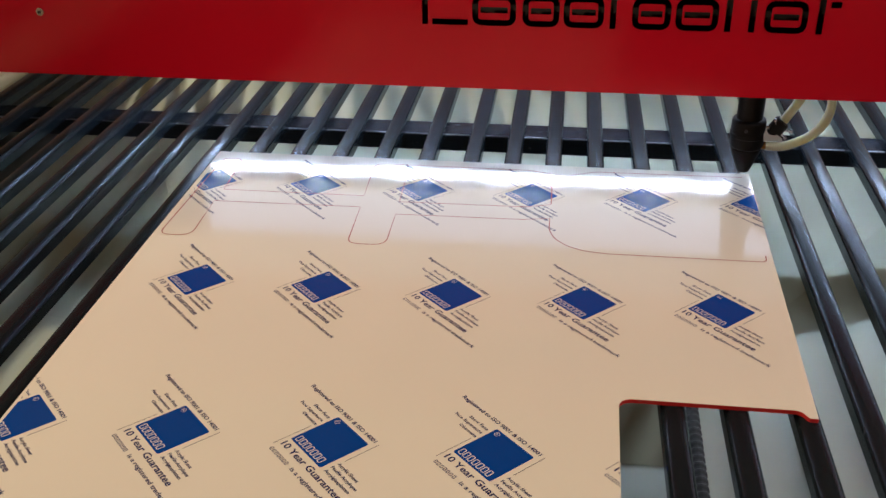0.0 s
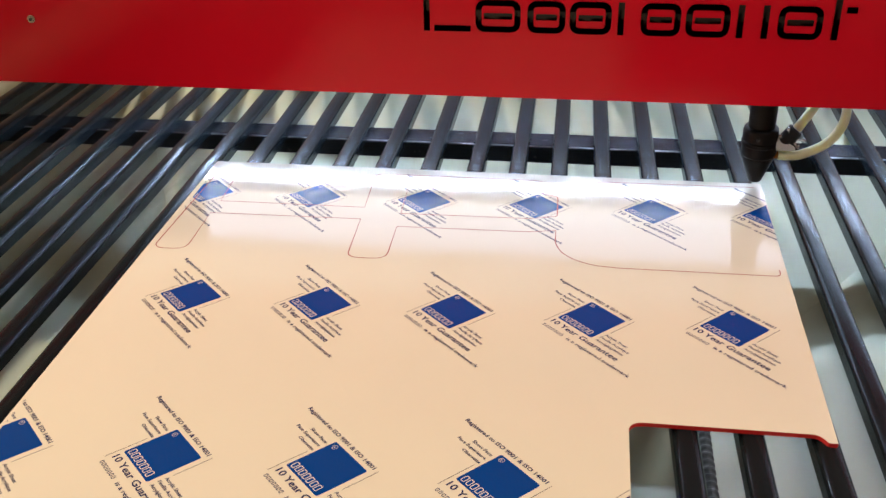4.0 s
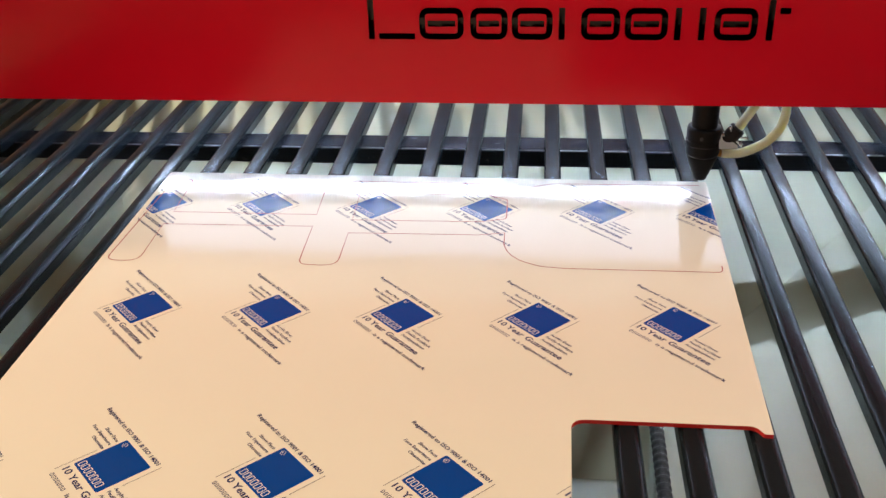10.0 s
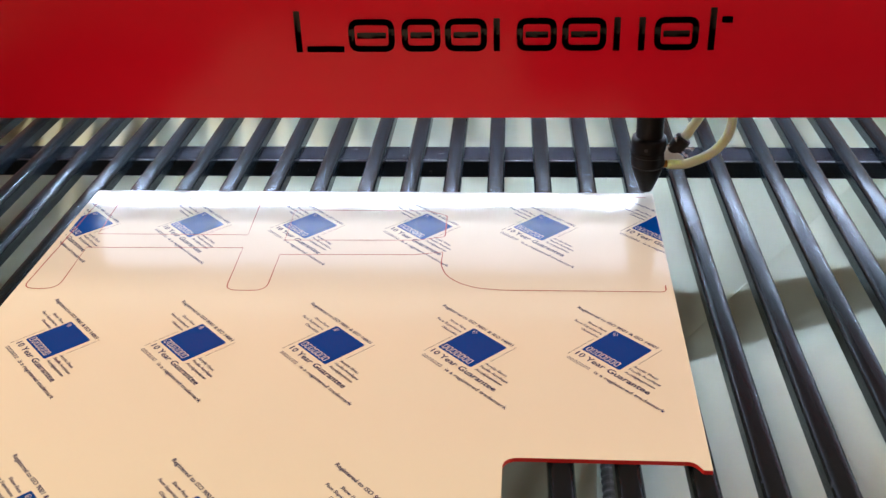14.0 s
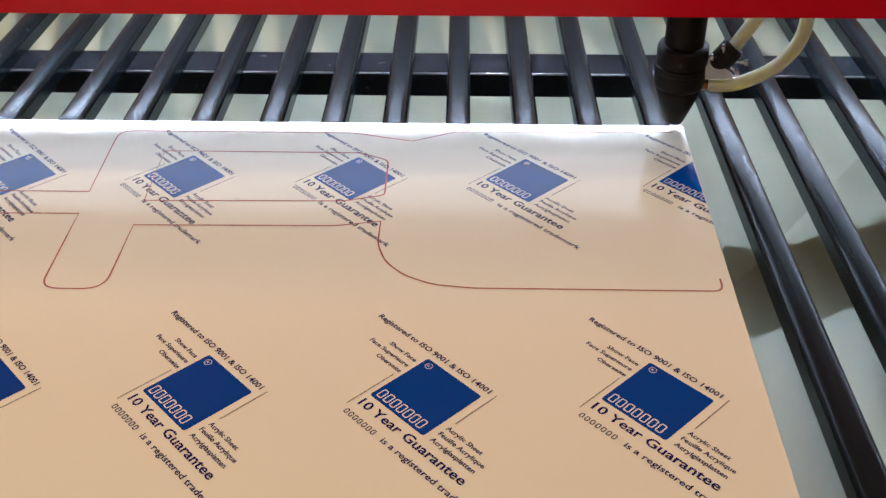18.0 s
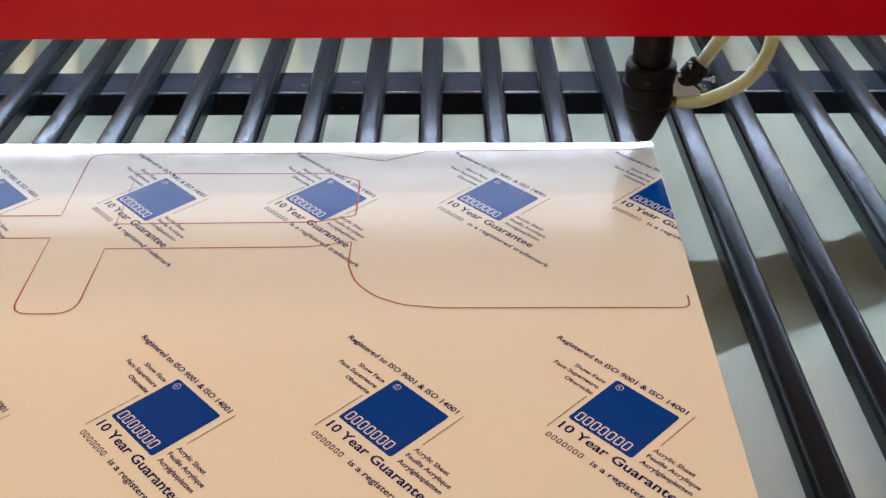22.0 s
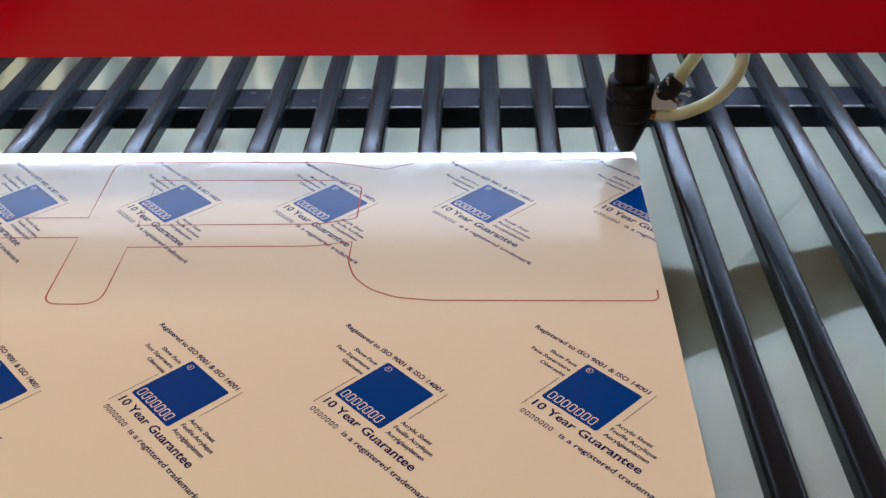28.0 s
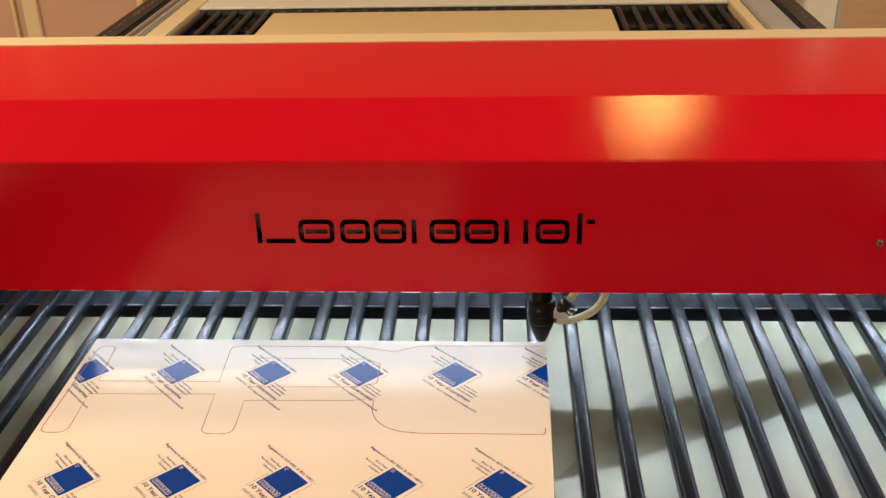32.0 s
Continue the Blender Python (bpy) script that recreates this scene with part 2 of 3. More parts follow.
def prism(poly, z0, z1, bm=None):
    """An upright solid over a plan outline."""
    bm = bm or bmesh.new()
    lo = [bm.verts.new((x, y, z0)) for x, y in poly]
    hi = [bm.verts.new((x, y, z1)) for x, y in poly]
    bm.faces.new(hi)
    bm.faces.new(lo[::-1])
    for i in range(len(poly)):
        j = (i + 1) % len(poly)
        bm.faces.new((lo[i], lo[j], hi[j], hi[i]))
    bmesh.ops.recalc_face_normals(bm, faces=bm.faces)
    return bm


def extrude_x(poly, x0, x1, bm=None):
    """A bar along x whose cross-section is given as (y, z) corners."""
    bm = bm or bmesh.new()
    a = [bm.verts.new((x0, y, z)) for y, z in poly]
    b = [bm.verts.new((x1, y, z)) for y, z in poly]
    bm.faces.new(a)
    bm.faces.new(b[::-1])
    for i in range(len(poly)):
        j = (i + 1) % len(poly)
        bm.faces.new((a[i], b[i], b[j], a[j]))
    bmesh.ops.recalc_face_normals(bm, faces=bm.faces)
    return bm


def rounded(corners, closed=True, arc=6):
    """A plan line whose corners (x, y, radius) are turned into arcs."""
    out, n = [], len(corners)
    for i, (x, y, r) in enumerate(corners):
        p = Vector((x, y))
        if not closed and i in (0, n - 1) or r == 0:
            out.append(p)
            continue
        a, b = Vector(corners[i - 1][:2]) - p, Vector(corners[(i + 1) % n][:2]) - p
        half = a.angle(b) / 2
        cut = min(r / math.tan(half), a.length * 0.49, b.length * 0.49)
        s, e = p + a.normalized() * cut, p + b.normalized() * cut
        for k in range(arc + 1):
            t = k / arc
            out.append((1 - t) ** 2 * s + 2 * t * (1 - t) * p + t * t * e)
    return out


def ribbon(line, width, z, closed=True, bm=None):
    """A narrow flat band along a plan line."""
    bm = bm or bmesh.new()
    n, left, right = len(line), [], []
    for i, p in enumerate(line):
        a = line[i - 1] if closed or i else p
        b = line[(i + 1) % n] if closed or i < n - 1 else p
        t = (b - a).normalized()
        s = Vector((-t.y, t.x)) * width / 2
        left.append(bm.verts.new((*(p + s), z)))
        right.append(bm.verts.new((*(p - s), z)))
    for i in range(n if closed else n - 1):
        j = (i + 1) % n
        bm.faces.new((left[i], right[i], right[j], left[j]))
    return bm


def text_mesh(body, width, height, bold=0.0):
    """Flat letters of the built-in font, from (0, 0), as wide as given; height is that of a capital."""
    cu = bpy.data.curves.new("letters", "FONT")
    cu.body, cu.size, cu.offset, cu.resolution_u = body, height / 0.72, bold, 2
    ob = bpy.data.objects.new("letters", cu)
    scene.collection.objects.link(ob)
    dg = bpy.context.evaluated_depsgraph_get()
    me = bpy.data.meshes.new_from_object(ob.evaluated_get(dg))
    bpy.data.objects.remove(ob)
    bpy.data.curves.remove(cu)
    xs = [v.co.x for v in me.vertices]
    x0, k = min(xs), width / (max(xs) - min(xs))
    for v in me.vertices:
        v.co.x = (v.co.x - x0) * k
    return me


# ---- the room ----
def slab(name, bm, mat, label, category):
    return tagged(finish(name, bm, mat), label, category, kind="structure")


slab("floor", box(-3.2, 3.4, -2.6, 3.4, FLOOR - 0.05, FLOOR), M_FLOOR, "plain grey workshop floor under the machine", "floor")
slab("ceiling", box(-3.2, 3.4, -2.6, 3.4, CEIL, CEIL + 0.05), M_WHITE, "plain off-white ceiling over the workshop", "ceiling")
slab("wall_north", box(-3.2, 3.4, 3.3, 3.4, FLOOR, CEIL), M_WALL, "pinkish panelled wall behind the laser cutter", "wall")
slab("wall_south", box(-3.2, 3.4, -2.6, -2.5, FLOOR, CEIL), M_WALL, "plain pinkish wall of the workshop", "wall")
slab("wall_west", box(-3.2, -3.1, -2.5, 3.3, FLOOR, CEIL), M_WALL, "plain pinkish side wall of the workshop", "wall")
slab("wall_east", box(3.3, 3.4, -2.5, 3.3, FLOOR, CEIL), M_WOOD, "pale wooden side wall of the workshop", "wall")
# housings of all six unseen lamps, the two added neutral ones included
for x, y, s in ((0.55, -0.19, 0.10), (1.45, -0.45, 0.16), (1.0, -1.55, 0.09), (-1.5, 0.12, 0.09), (2.3, 1.8, 0.28), (-2.2, 0.72, 0.28)):
    lamp = empty("ceiling_lamp", x, y, CEIL)
    part("housing", box(-s, s, -s, s, -0.045, -0.001, 0.004), M_WHITE, lamp)
    tagged(lamp, "square unseen ceiling lamp in a white housing", "lamp", "ceiling lamps")

# ---- the machine's bed ----
bed = empty("laser_cutter_bed", 0.08, 0.66, FLOOR)
tagged(bed, "large laser cutter bed with pale frame and grey hopper tray", "laser cutter")


def bed_part(name, bm, mat, label=""):
    bmesh.ops.translate(bm, vec=(-0.08, -0.66, -FLOOR), verts=bm.verts)
    return part(name, bm, mat, bed, label)


TRAY_Z, FLAT0, FLAT1 = -0.22, -0.30, 0.215
EDGE_Z, EDGE_WEST = -0.065, -0.17


def hopper(rows):
    """A folded sheet-metal hopper: rows of (y, floor's left and right x, floor's z) between the raised side edges."""
    bm = bmesh.new()
    for dz in (0.0, -0.003):
        lines = [[bm.verts.new((x, y, z + dz)) for x, z in ((BED_X0, EDGE_WEST), (a, zf), (b, zf), (BED_X1, EDGE_Z))] for y, a, b, zf in rows]
        for lo, hi in zip(lines, lines[1:]):
            for k in range(3):
                quad = (lo[k], lo[k + 1], hi[k + 1], hi[k])
                bm.faces.new(quad if dz == 0.0 else quad[::-1])
    return bm


IN = 0.004
bed_part("tray", hopper([(BED_Y0, FLAT0, FLAT1, TRAY_Z), (0.18, FLAT0, FLAT1, TRAY_Z), (0.82, BED_X0 + IN, BED_X1 - IN, EDGE_Z)]), M_TRAY, "pale grey-green steel hopper tray")
# the rear tray is much darker than the front one
bed_part("tray", hopper([(0.825, BED_X0 + IN, BED_X1 - IN, EDGE_Z), (1.30, FLAT0, FLAT1, TRAY_Z), (1.45, FLAT0, FLAT1, TRAY_Z), (BED_Y1, BED_X0 + IN, BED_X1 - IN, EDGE_Z)]), M_DARKSTEEL, "dark steel hopper tray")
bed_part("side_wall", box(BED_X0 - 0.03, BED_X0, BED_Y0, BED_Y1, FLOOR, -0.02, 0.002), M_DARKSTEEL, "dark side wall of the bed")
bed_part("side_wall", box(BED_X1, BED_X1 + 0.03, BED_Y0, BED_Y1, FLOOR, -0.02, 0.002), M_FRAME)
bed_part("end_wall", box(BED_X0 - 0.03, BED_X1 + 0.03, BED_Y0 - 0.03, BED_Y0, FLOOR, -0.02, 0.002), M_FRAME)
bed_part("end_wall", box(BED_X0 - 0.03, BED_X1 + 0.03, BED_Y1, BED_Y1 + 0.03, FLOOR, -0.02, 0.002), M_DARKSTEEL, "dark rear wall of the bed")
for y in (-0.36, 0.348, 1.06, 1.76):
    bed_part("cross_bar", box(BED_X0, BED_X1, y, y + 0.038, -0.0375, -0.0175, 0.002, segments=3), M_BAR, "black square-tube cross bar under the slats")

bed_part("worn_edge", rod((BED_X0, 0.3486, -0.0181), (BED_X1, 0.3486, -0.0181), 0.0008, 8), M_WORN, "bare bright worn edge of the bar")

chute = bmesh.new()
edge = [(0.058, TRAY_Z + 0.0005), (0.150, -0.135), (0.152, -0.137), (0.060, TRAY_Z + 0.0005)]
extrude_x(edge, FLAT0 + 0.03, 0.2050, chute)
bed_part("chute_back", chute, M_TRAY, "steep grey-green steel back of the chute")


def ribbed_hose(x, z, y0, y1):
    """A corrugated hose lying along the tray."""
    bm, n, rings = bmesh.new(), int((y1 - y0) / 0.0025), []
    for k in range(n + 1):
        r = 0.0070 if k % 4 < 2 else 0.0058
        rings.append([bm.verts.new((x + r * math.cos(a), y0 + 0.0025 * k, z + r * math.sin(a))) for a in (2 * math.pi * q / 12 for q in range(12))])
    for lo, hi in zip(rings, rings[1:]):
        for q in range(12):
            bm.faces.new((lo[q], lo[(q + 1) % 12], hi[(q + 1) % 12], hi[q]))
    bm.faces.new(rings[0])
    bm.faces.new(rings[-1][::-1])
    bmesh.ops.recalc_face_normals(bm, faces=bm.faces)
    return bm


hose = finish("drain_hose", ribbed_hose(0.2165, TRAY_Z + 0.0072, -0.55, 0.155), M_HOSE)
tagged(hose, "grey ribbed hose lying along the tray's fold, darkened for shade", "hose")

# slats that carry the sheet: aluminium bars with a rounded top
SLAT_W = 0.0165
RISE = 0.0046


def slat_profile():
    """A rounded top over upright sides."""
    half = SLAT_W / 2
    top = [(half * u, -RISE * (0.75 * abs(u) ** 5 + 0.25 * u * u)) for u in (math.sin(math.pi / 2 * k / 11) for k in range(-10, 11))]
    right = [(half - 0.0002, -RISE), (half, -RISE - 0.0006)]
    return [(-x, z) for x, z in right[::-1]] + top + right


ARC = slat_profile()


def slat_bar():
    bm = bmesh.new()
    prof = [(-SLAT_W / 2, -0.0143)] + ARC + [(SLAT_W / 2, -0.0143)]
    a = [bm.verts.new((x, BED_Y0 + 0.01, z)) for x, z in prof]
    b = [bm.verts.new((x, BED_Y1 - 0.01, z)) for x, z in prof]
    for k in range(len(prof)):
        n = (k + 1) % len(prof)
        bm.faces.new((a[k], a[n], b[n], b[k]))
    bm.faces.new(a[::-1])
    bm.faces.new(b)
    bmesh.ops.recalc_face_normals(bm, faces=bm.faces)
    for f in bm.faces:
        f.smooth = len(f.verts) == 4 and f.normal.z > 0.12
        if len(f.verts) > 4:
            for e in f.edges:
                e.smooth = False
    return bm


slat = finish("slat", slat_bar(), M_SLAT)
jitter = random.Random(4)
# where each slat crosses y = 0.27, and by how many degrees it is out of true
SLATS = ([(-0.1508 - 0.0443 * k, 0.5) for k in range(10, 0, -1)]
         + [(-0.1508, 0.5), (-0.1071, 0.5), (-0.0612, 0.6), (-0.0150, 0.6), (0.0267, 0.7), (0.0681, 0.8), (0.1105, 0.9), (0.1559, 1.0),
            (0.1982, 0.8), (0.2425, 0.85), (0.2865, 0.35), (0.3288, 0.15), (0.3785, 0.1), (0.4188, 0.1), (0.4600, 0.1), (0.5040, 0.1), (0.5460, 0.1)]
         + [(0.5460 + 0.0440 * k, 0.1) for k in range(1, 6)])
for n, (x, lean) in enumerate(SLATS):
    ob = slat if n == 0 else new("slat", slat.data)
    ob.matrix_world = pose(x, 0.27, -0.0032, 0, jitter.uniform(-1.5, 1.5), lean) @ pose(0, -0.27, 0)
    tagged(ob, "black anodised rounded aluminium slat of the cutting bed", "slat", "bed slats")

# ---- the acrylic sheet with its printed film ----
SX0, SX1, SY0, SY1 = -0.268, 0.256, -0.42, 0.2345
sheet = empty("acrylic_sheet", 0, 0, -0.0032)
tagged(sheet, "red acrylic sheet under peach-white printed protective film", "sheet")
outline = rounded([(SX0, SY0, 0), (0.127, SY0, 0), (0.127, -0.140, 0.010), (0.243, -0.1395, 0.010), (0.2475, -0.147, 0.002), (0.2530, -0.147, 0),
                   (SX1, SY1, 0.001), (SX0 - 0.004, SY1, 0.001)])
part("acrylic_core", prism(outline, 0.0, 0.0030), M_ACRYL, sheet, "glossy red acrylic")
part("film", prism([(p.x, p.y) for p in outline], 0.0030, 0.0032), M_FILM, sheet, "peach-white glossy protective film")

# the cut line of the letter shapes
LINE_Z = 0.00335
cut = rounded([(0.249, 0.2255, 0), (0.110, 0.2235, 0.02), (0.083, 0.2105, 0), (0.045, 0.2205, 0.03), (-0.107, 0.2205, 0.010), (-0.103, 0.146, 0),
               (-0.238, 0.1455, 0), (-0.2425, 0.218, 0.008), (-0.262, 0.218, 0.012), (-0.2655, 0.051, 0.010), (-0.2365, 0.051, 0.012), (-0.239, 0.1205, 0),
               (-0.1015, 0.1225, 0), (-0.0985, 0.0525, 0.010), (-0.0655, 0.0525, 0.012), (-0.067, 0.1115, 0), (0.047, 0.1135, 0.03), (0.0705, 0.1185, 0),
               (0.0708, 0.0960, 0.03), (0.0760, 0.0800, 0.03), (0.0870, 0.0680, 0.03), (0.102, 0.0605, 0.03), (0.122, 0.058, 0.03), (0.249, 0.0585, 0.008), (0.2492, 0.0690, 0)], closed=False)
part("cut_line", ribbon(cut, 0.0009, LINE_Z, closed=False), M_CUT, sheet, "thin dark red laser-cut line")
inner = rounded([(-0.071, 0.195, 0), (0.052, 0.195, 0.02), (0.0695, 0.186, 0.006), (0.0705, 0.146, 0.004), (0.047, 0.139, 0.02), (-0.068, 0.137, 0)])
part("cut_line", ribbon(inner, 0.0009, LINE_Z), M_CUT, sheet, "thin dark red laser-cut line")

# the printed mark, in its own frame: u along the writing, v up from it
SQ, INK_Z = 0.0353, 0.00328


def rounded_square(w, hgt, r, z=0.0):
    bm = bmesh.new()
    line = rounded([(-w / 2, -hgt / 2, r), (w / 2, -hgt / 2, r), (w / 2, hgt / 2, r), (-w / 2, hgt / 2, r)])
    bm.faces.new([bm.verts.new((*p, z)) for p in line])
    return bm


def as_mesh(name, bm, mat):
    me = bpy.data.meshes.new(name)
    bm.to_mesh(me)
    bm.free()
    me.materials.append(mat)
    return me


def ring(x, y, r0, r1, z=0.0):
    bm = bmesh.new()
    n = 20
    a = [bm.verts.new((x + r0 * math.cos(t), y + r0 * math.sin(t), z)) for t in (2 * math.pi * k / n for k in range(n))]
    b = [bm.verts.new((x + r1 * math.cos(t), y + r1 * math.sin(t), z)) for t in (2 * math.pi * k / n for k in range(n))]
    for k in range(n):
        bm.faces.new((a[k], b[k], b[(k + 1) % n], a[(k + 1) % n]))
    return bm


PRINT = [("square", as_mesh("square", rounded_square(SQ, SQ, 0.0016), M_INK), 0, 0, 0)]


def line_of(body, x, y, width, height, mat=M_NAVY, bold=0.0, name="text_line"):
    me = text_mesh(body, width, height, bold)
    me.materials.clear()
    me.materials.append(mat)
    PRINT.append((name, me, x, y, 0.00004))


line_of("Registered to ISO 9001 & ISO 14001", -0.0575, 0.0208, 0.0760, 0.0031, bold=0.00010)
line_of("Show Face", -0.0382, 0.0112, 0.0180, 0.0025, bold=0.00007)
line_of("Face Superieure", -0.0467, 0.0062, 0.0265, 0.0025, bold=0.00007)
line_of("Oberseite", -0.0361, 0.0012, 0.0165, 0.0025, bold=0.00007)
line_of("Acrylic Sheet", 0.0212, -0.0078, 0.0212, 0.0025, bold=0.00007)
line_of("Feuille Acrylique", 0.0212, -0.0124, 0.0270, 0.0025, bold=0.00007)
line_of("Acrylglasplatten", 0.0212, -0.0172, 0.0262, 0.0025, bold=0.00007)
line_of("10 Year Guarantee", -0.0172, -0.0252, 0.0660, 0.0050, bold=0.00014)
line_of("is a registered trademark", 0.0072, -0.0330, 0.0610, 0.0032, bold=0.00008)
line_of("R", -0.0142, 0.0134, 0.0013, 0.0017, M_PALE, name="registered_sign")
PRINT.append(("registered_sign", as_mesh("registered_sign", ring(-0.01345, 0.0142, 0.0016, 0.0019), M_PALE), 0, 0, 0.00004))
loop = as_mesh("brand_shape", ribbon(rounded([(0.0003, 0.0003, 0.0006), (0.0030, 0.0003, 0.0006), (0.0030, 0.0054, 0.0006), (0.0003, 0.0054, 0.0006)], arc=2), 0.0006, 0), M_PALE)
small = as_mesh("brand_shape", ribbon(rounded([(0.0002, 0.0002, 0.0005), (0.0018, 0.0002, 0.0005), (0.0018, 0.0027, 0.0005), (0.0002, 0.0027, 0.0005)], arc=2), 0.0005, 0), M_NAVY)
for k in range(7):
    PRINT.append(("brand_shape", loop, -0.0156 + 0.0043 * k, -0.0160, 0.00004))
    PRINT.append(("brand_shape", small, -0.0176 + 0.0030 * k, -0.0330, 0.00004))
PRINT.append(("rule", as_mesh("rule", box(-0.0207, -0.0203, -0.0285, -0.0010, 0, 0.00002), M_LINE), 0, 0, 0.00004))
PRINT.append(("rule", as_mesh("rule", box(0.0218, 0.0222, -0.0028, 0.0226, 0, 0.00002), M_LINE), 0, 0, 0.00004))


def clipped(me, m, x_min, x_max):
    """A copy of the mesh without what would lie beyond the sheet's edges."""
    bm = bmesh.new()
    bm.from_mesh(me)
    inv = m.inverted()
    for px, nx in ((x_min, -1), (x_max, 1)):
        co = inv @ Vector((px, 0, 0))
        no = (inv.to_3x3() @ Vector((nx, 0, 0))).normalized()
        bmesh.ops.bisect_plane(bm, geom=bm.verts[:] + bm.edges[:] + bm.faces[:], plane_co=co, plane_no=no, clear_outer=True)
    out = bpy.data.meshes.new(me.name)
    bm.to_mesh(out)
    bm.free()
    for mt in me.materials:
        out.materials.append(mt)
    return out if len(out.polygons) else None


def printed_mark(x, y):
    """One printed mark at the sheet's place (x, y), centre of its square."""
    m = pose(x, y, INK_Z, 0, 0, -45)
    right = 0.1265 if y < -0.15 else SX1 - 0.001
    cutting = x - 0.075 < SX0 + 0.006 or x + 0.09 > right
    root = None
    for name, me, u, v, dz in PRINT:
        local = pose(u, v, dz)
        data = clipped(me, m @ local, SX0 + 0.001, right) if cutting else me
        if data is None:
            continue
        if root is None:
            root = new("printed_mark", data)
            root.parent = sheet
            root.matrix_basis = m
            root["label"] = "blue square mark with navy lettering"
        else:
            ob = new(name, data)
            ob.parent = root
            ob.matrix_basis = local


PX, ROW = 0.1025, 0.1865
for k in range(6):
    printed_mark(-0.2565 + PX * k, ROW - 0.0215)
for k in range(-3, 3):
    if -0.30 < PX * k:
        printed_mark(PX * k, -0.0215)
for k in range(5):
    printed_mark(-0.257 + PX * k, -0.185 - 0.0215)

# ---- the gantry with its red cover ----
gantry = empty("gantry", 0.08, GY, GZ)
tagged(gantry, "red powder-coated gantry cover with black lettering over the bed", "gantry")
GX0, GX1 = -0.80, 0.96


def g_part(name, bm, mat, label="", parent=None, smooth=False):
    bmesh.ops.translate(bm, vec=(-0.08, -GY, -GZ), verts=bm.verts)
    ob = part(name, bm, mat, parent or gantry, label, smooth)
    return ob


Z1, Z2 = 0.248, 0.298
T = 0.002
D = Z2 - Z1
BACK = 0.436
cover = extrude_x([(GY, GZ), (GY, Z1), (GY + D, Z2), (BACK, Z2), (BACK, Z2 - T), (GY + D + 0.0008, Z2 - T), (GY + T, Z1 - 0.0008), (GY + T, GZ)], GX0, GX1)
sharp = [e for e in cover.edges if abs((e.verts[0].co - e.verts[1].co).x) > 0.5]
bmesh.ops.bevel(cover, geom=sharp, offset=0.0009, segments=2, affect="EDGES")
g_part("cover", cover, M_RED, "glossy red powder-coated steel cover")
# unseen liner, added so the slats don't reflect the cover's red
g_part("liner", extrude_x([(GY + T + 0.0008, GZ + 0.004), (GY + T + 0.0008, Z1 - 0.002), (GY + D, Z2 - T - 0.001), (BACK - 0.002, Z2 - T - 0.001),
                           (BACK - 0.002, Z2 - T - 0.002), (GY + D + 0.001, Z2 - T - 0.002), (GY + T + 0.0018, Z1 - 0.003), (GY + T + 0.0018, GZ + 0.004)], GX0, GX1), M_GALV, "galvanised liner added unseen to keep red out of reflections")
g_part("rear_lip", extrude_x([(BACK, GZ), (BACK, Z2 + 0.001), (BACK + 0.038, Z2 + 0.001), (BACK + 0.038, Z2 - 0.002), (BACK + 0.003, Z2 - 0.002), (BACK + 0.003, GZ)], GX0, GX1), M_CREAM, "cream painted rear lip")
g_part("beam", box(GX0, GX1, 0.262, 0.380, 0.205, 0.290, 0.003), M_GREY, "pale aluminium guide beam")
LED_Y, LED_X0 = GY + 0.248, -0.37
# unseen lip, placed to cut the strip's light off the sheet's front
g_part("led_lip", box(LED_X0 - 0.01, GX1, LED_Y - 0.0050, LED_Y - 0.0025, 0.0973, 0.119, 0.0005), M_GREY, "unseen lip added to cut the strip's light towards the front")
g_part("led_strip", box(LED_X0, GX1 - 0.02, LED_Y - 0.0010, LED_Y + 0.0010, 0.0975, 0.1000), M_LED, "bright white light strip")
# added glowing panel, brightens what the slats and film reflect
g_part("glow_panel", box(LED_X0, GX1 - 0.02, LED_Y + 0.0030, LED_Y + 0.0055, 0.128, 0.188, 0.0008), M_GLOWPANEL, "unseen glowing panel added to brighten slats and film")
g_part("inner_wall", box(GX0, GX1, LED_Y + 0.0065, LED_Y + 0.0090, 0.0970, Z2 - 0.004), M_PALEMETAL, "white inner wall behind the light strip")
for x, z in ((0.582, 0.160), (-0.400, 0.160)):
    screw = g_part("screw", rod((x, GY + 0.001, z), (x, GY - 0.0025, z), 0.0036, 20, 0.0008), M_STEEL, "small bright screw head")
    g_part("socket", rod((x, GY - 0.0026, z), (x, GY - 0.0031, z), 0.0016, 6), M_DARK, parent=screw)


STROKE = 0.0050


def stroke(line, closed):
    """A flat black stroke on the front of the cover, along a line in x and z."""
    bm = ribbon([Vector(p) for p in line], STROKE, 0, closed)
    bmesh.ops.solidify(bm, geom=bm.faces[:], thickness=0.0004)
    bmesh.ops.recalc_face_normals(bm, faces=bm.faces[:])
    bmesh.ops.transform(bm, matrix=Matrix.Translation((0, GY - 0.0006, 0)) @ pose(0, 0, 0, 90), verts=bm.verts)
    return bm


def brand_shape(line, closed=False):
    g_part("brand_shape", stroke(line, closed), M_BLACKTXT, "glossy black stroke of the maker's mark")


BASE, XH, CAP = 0.158, 0.185, 0.192
h2 = STROKE / 2
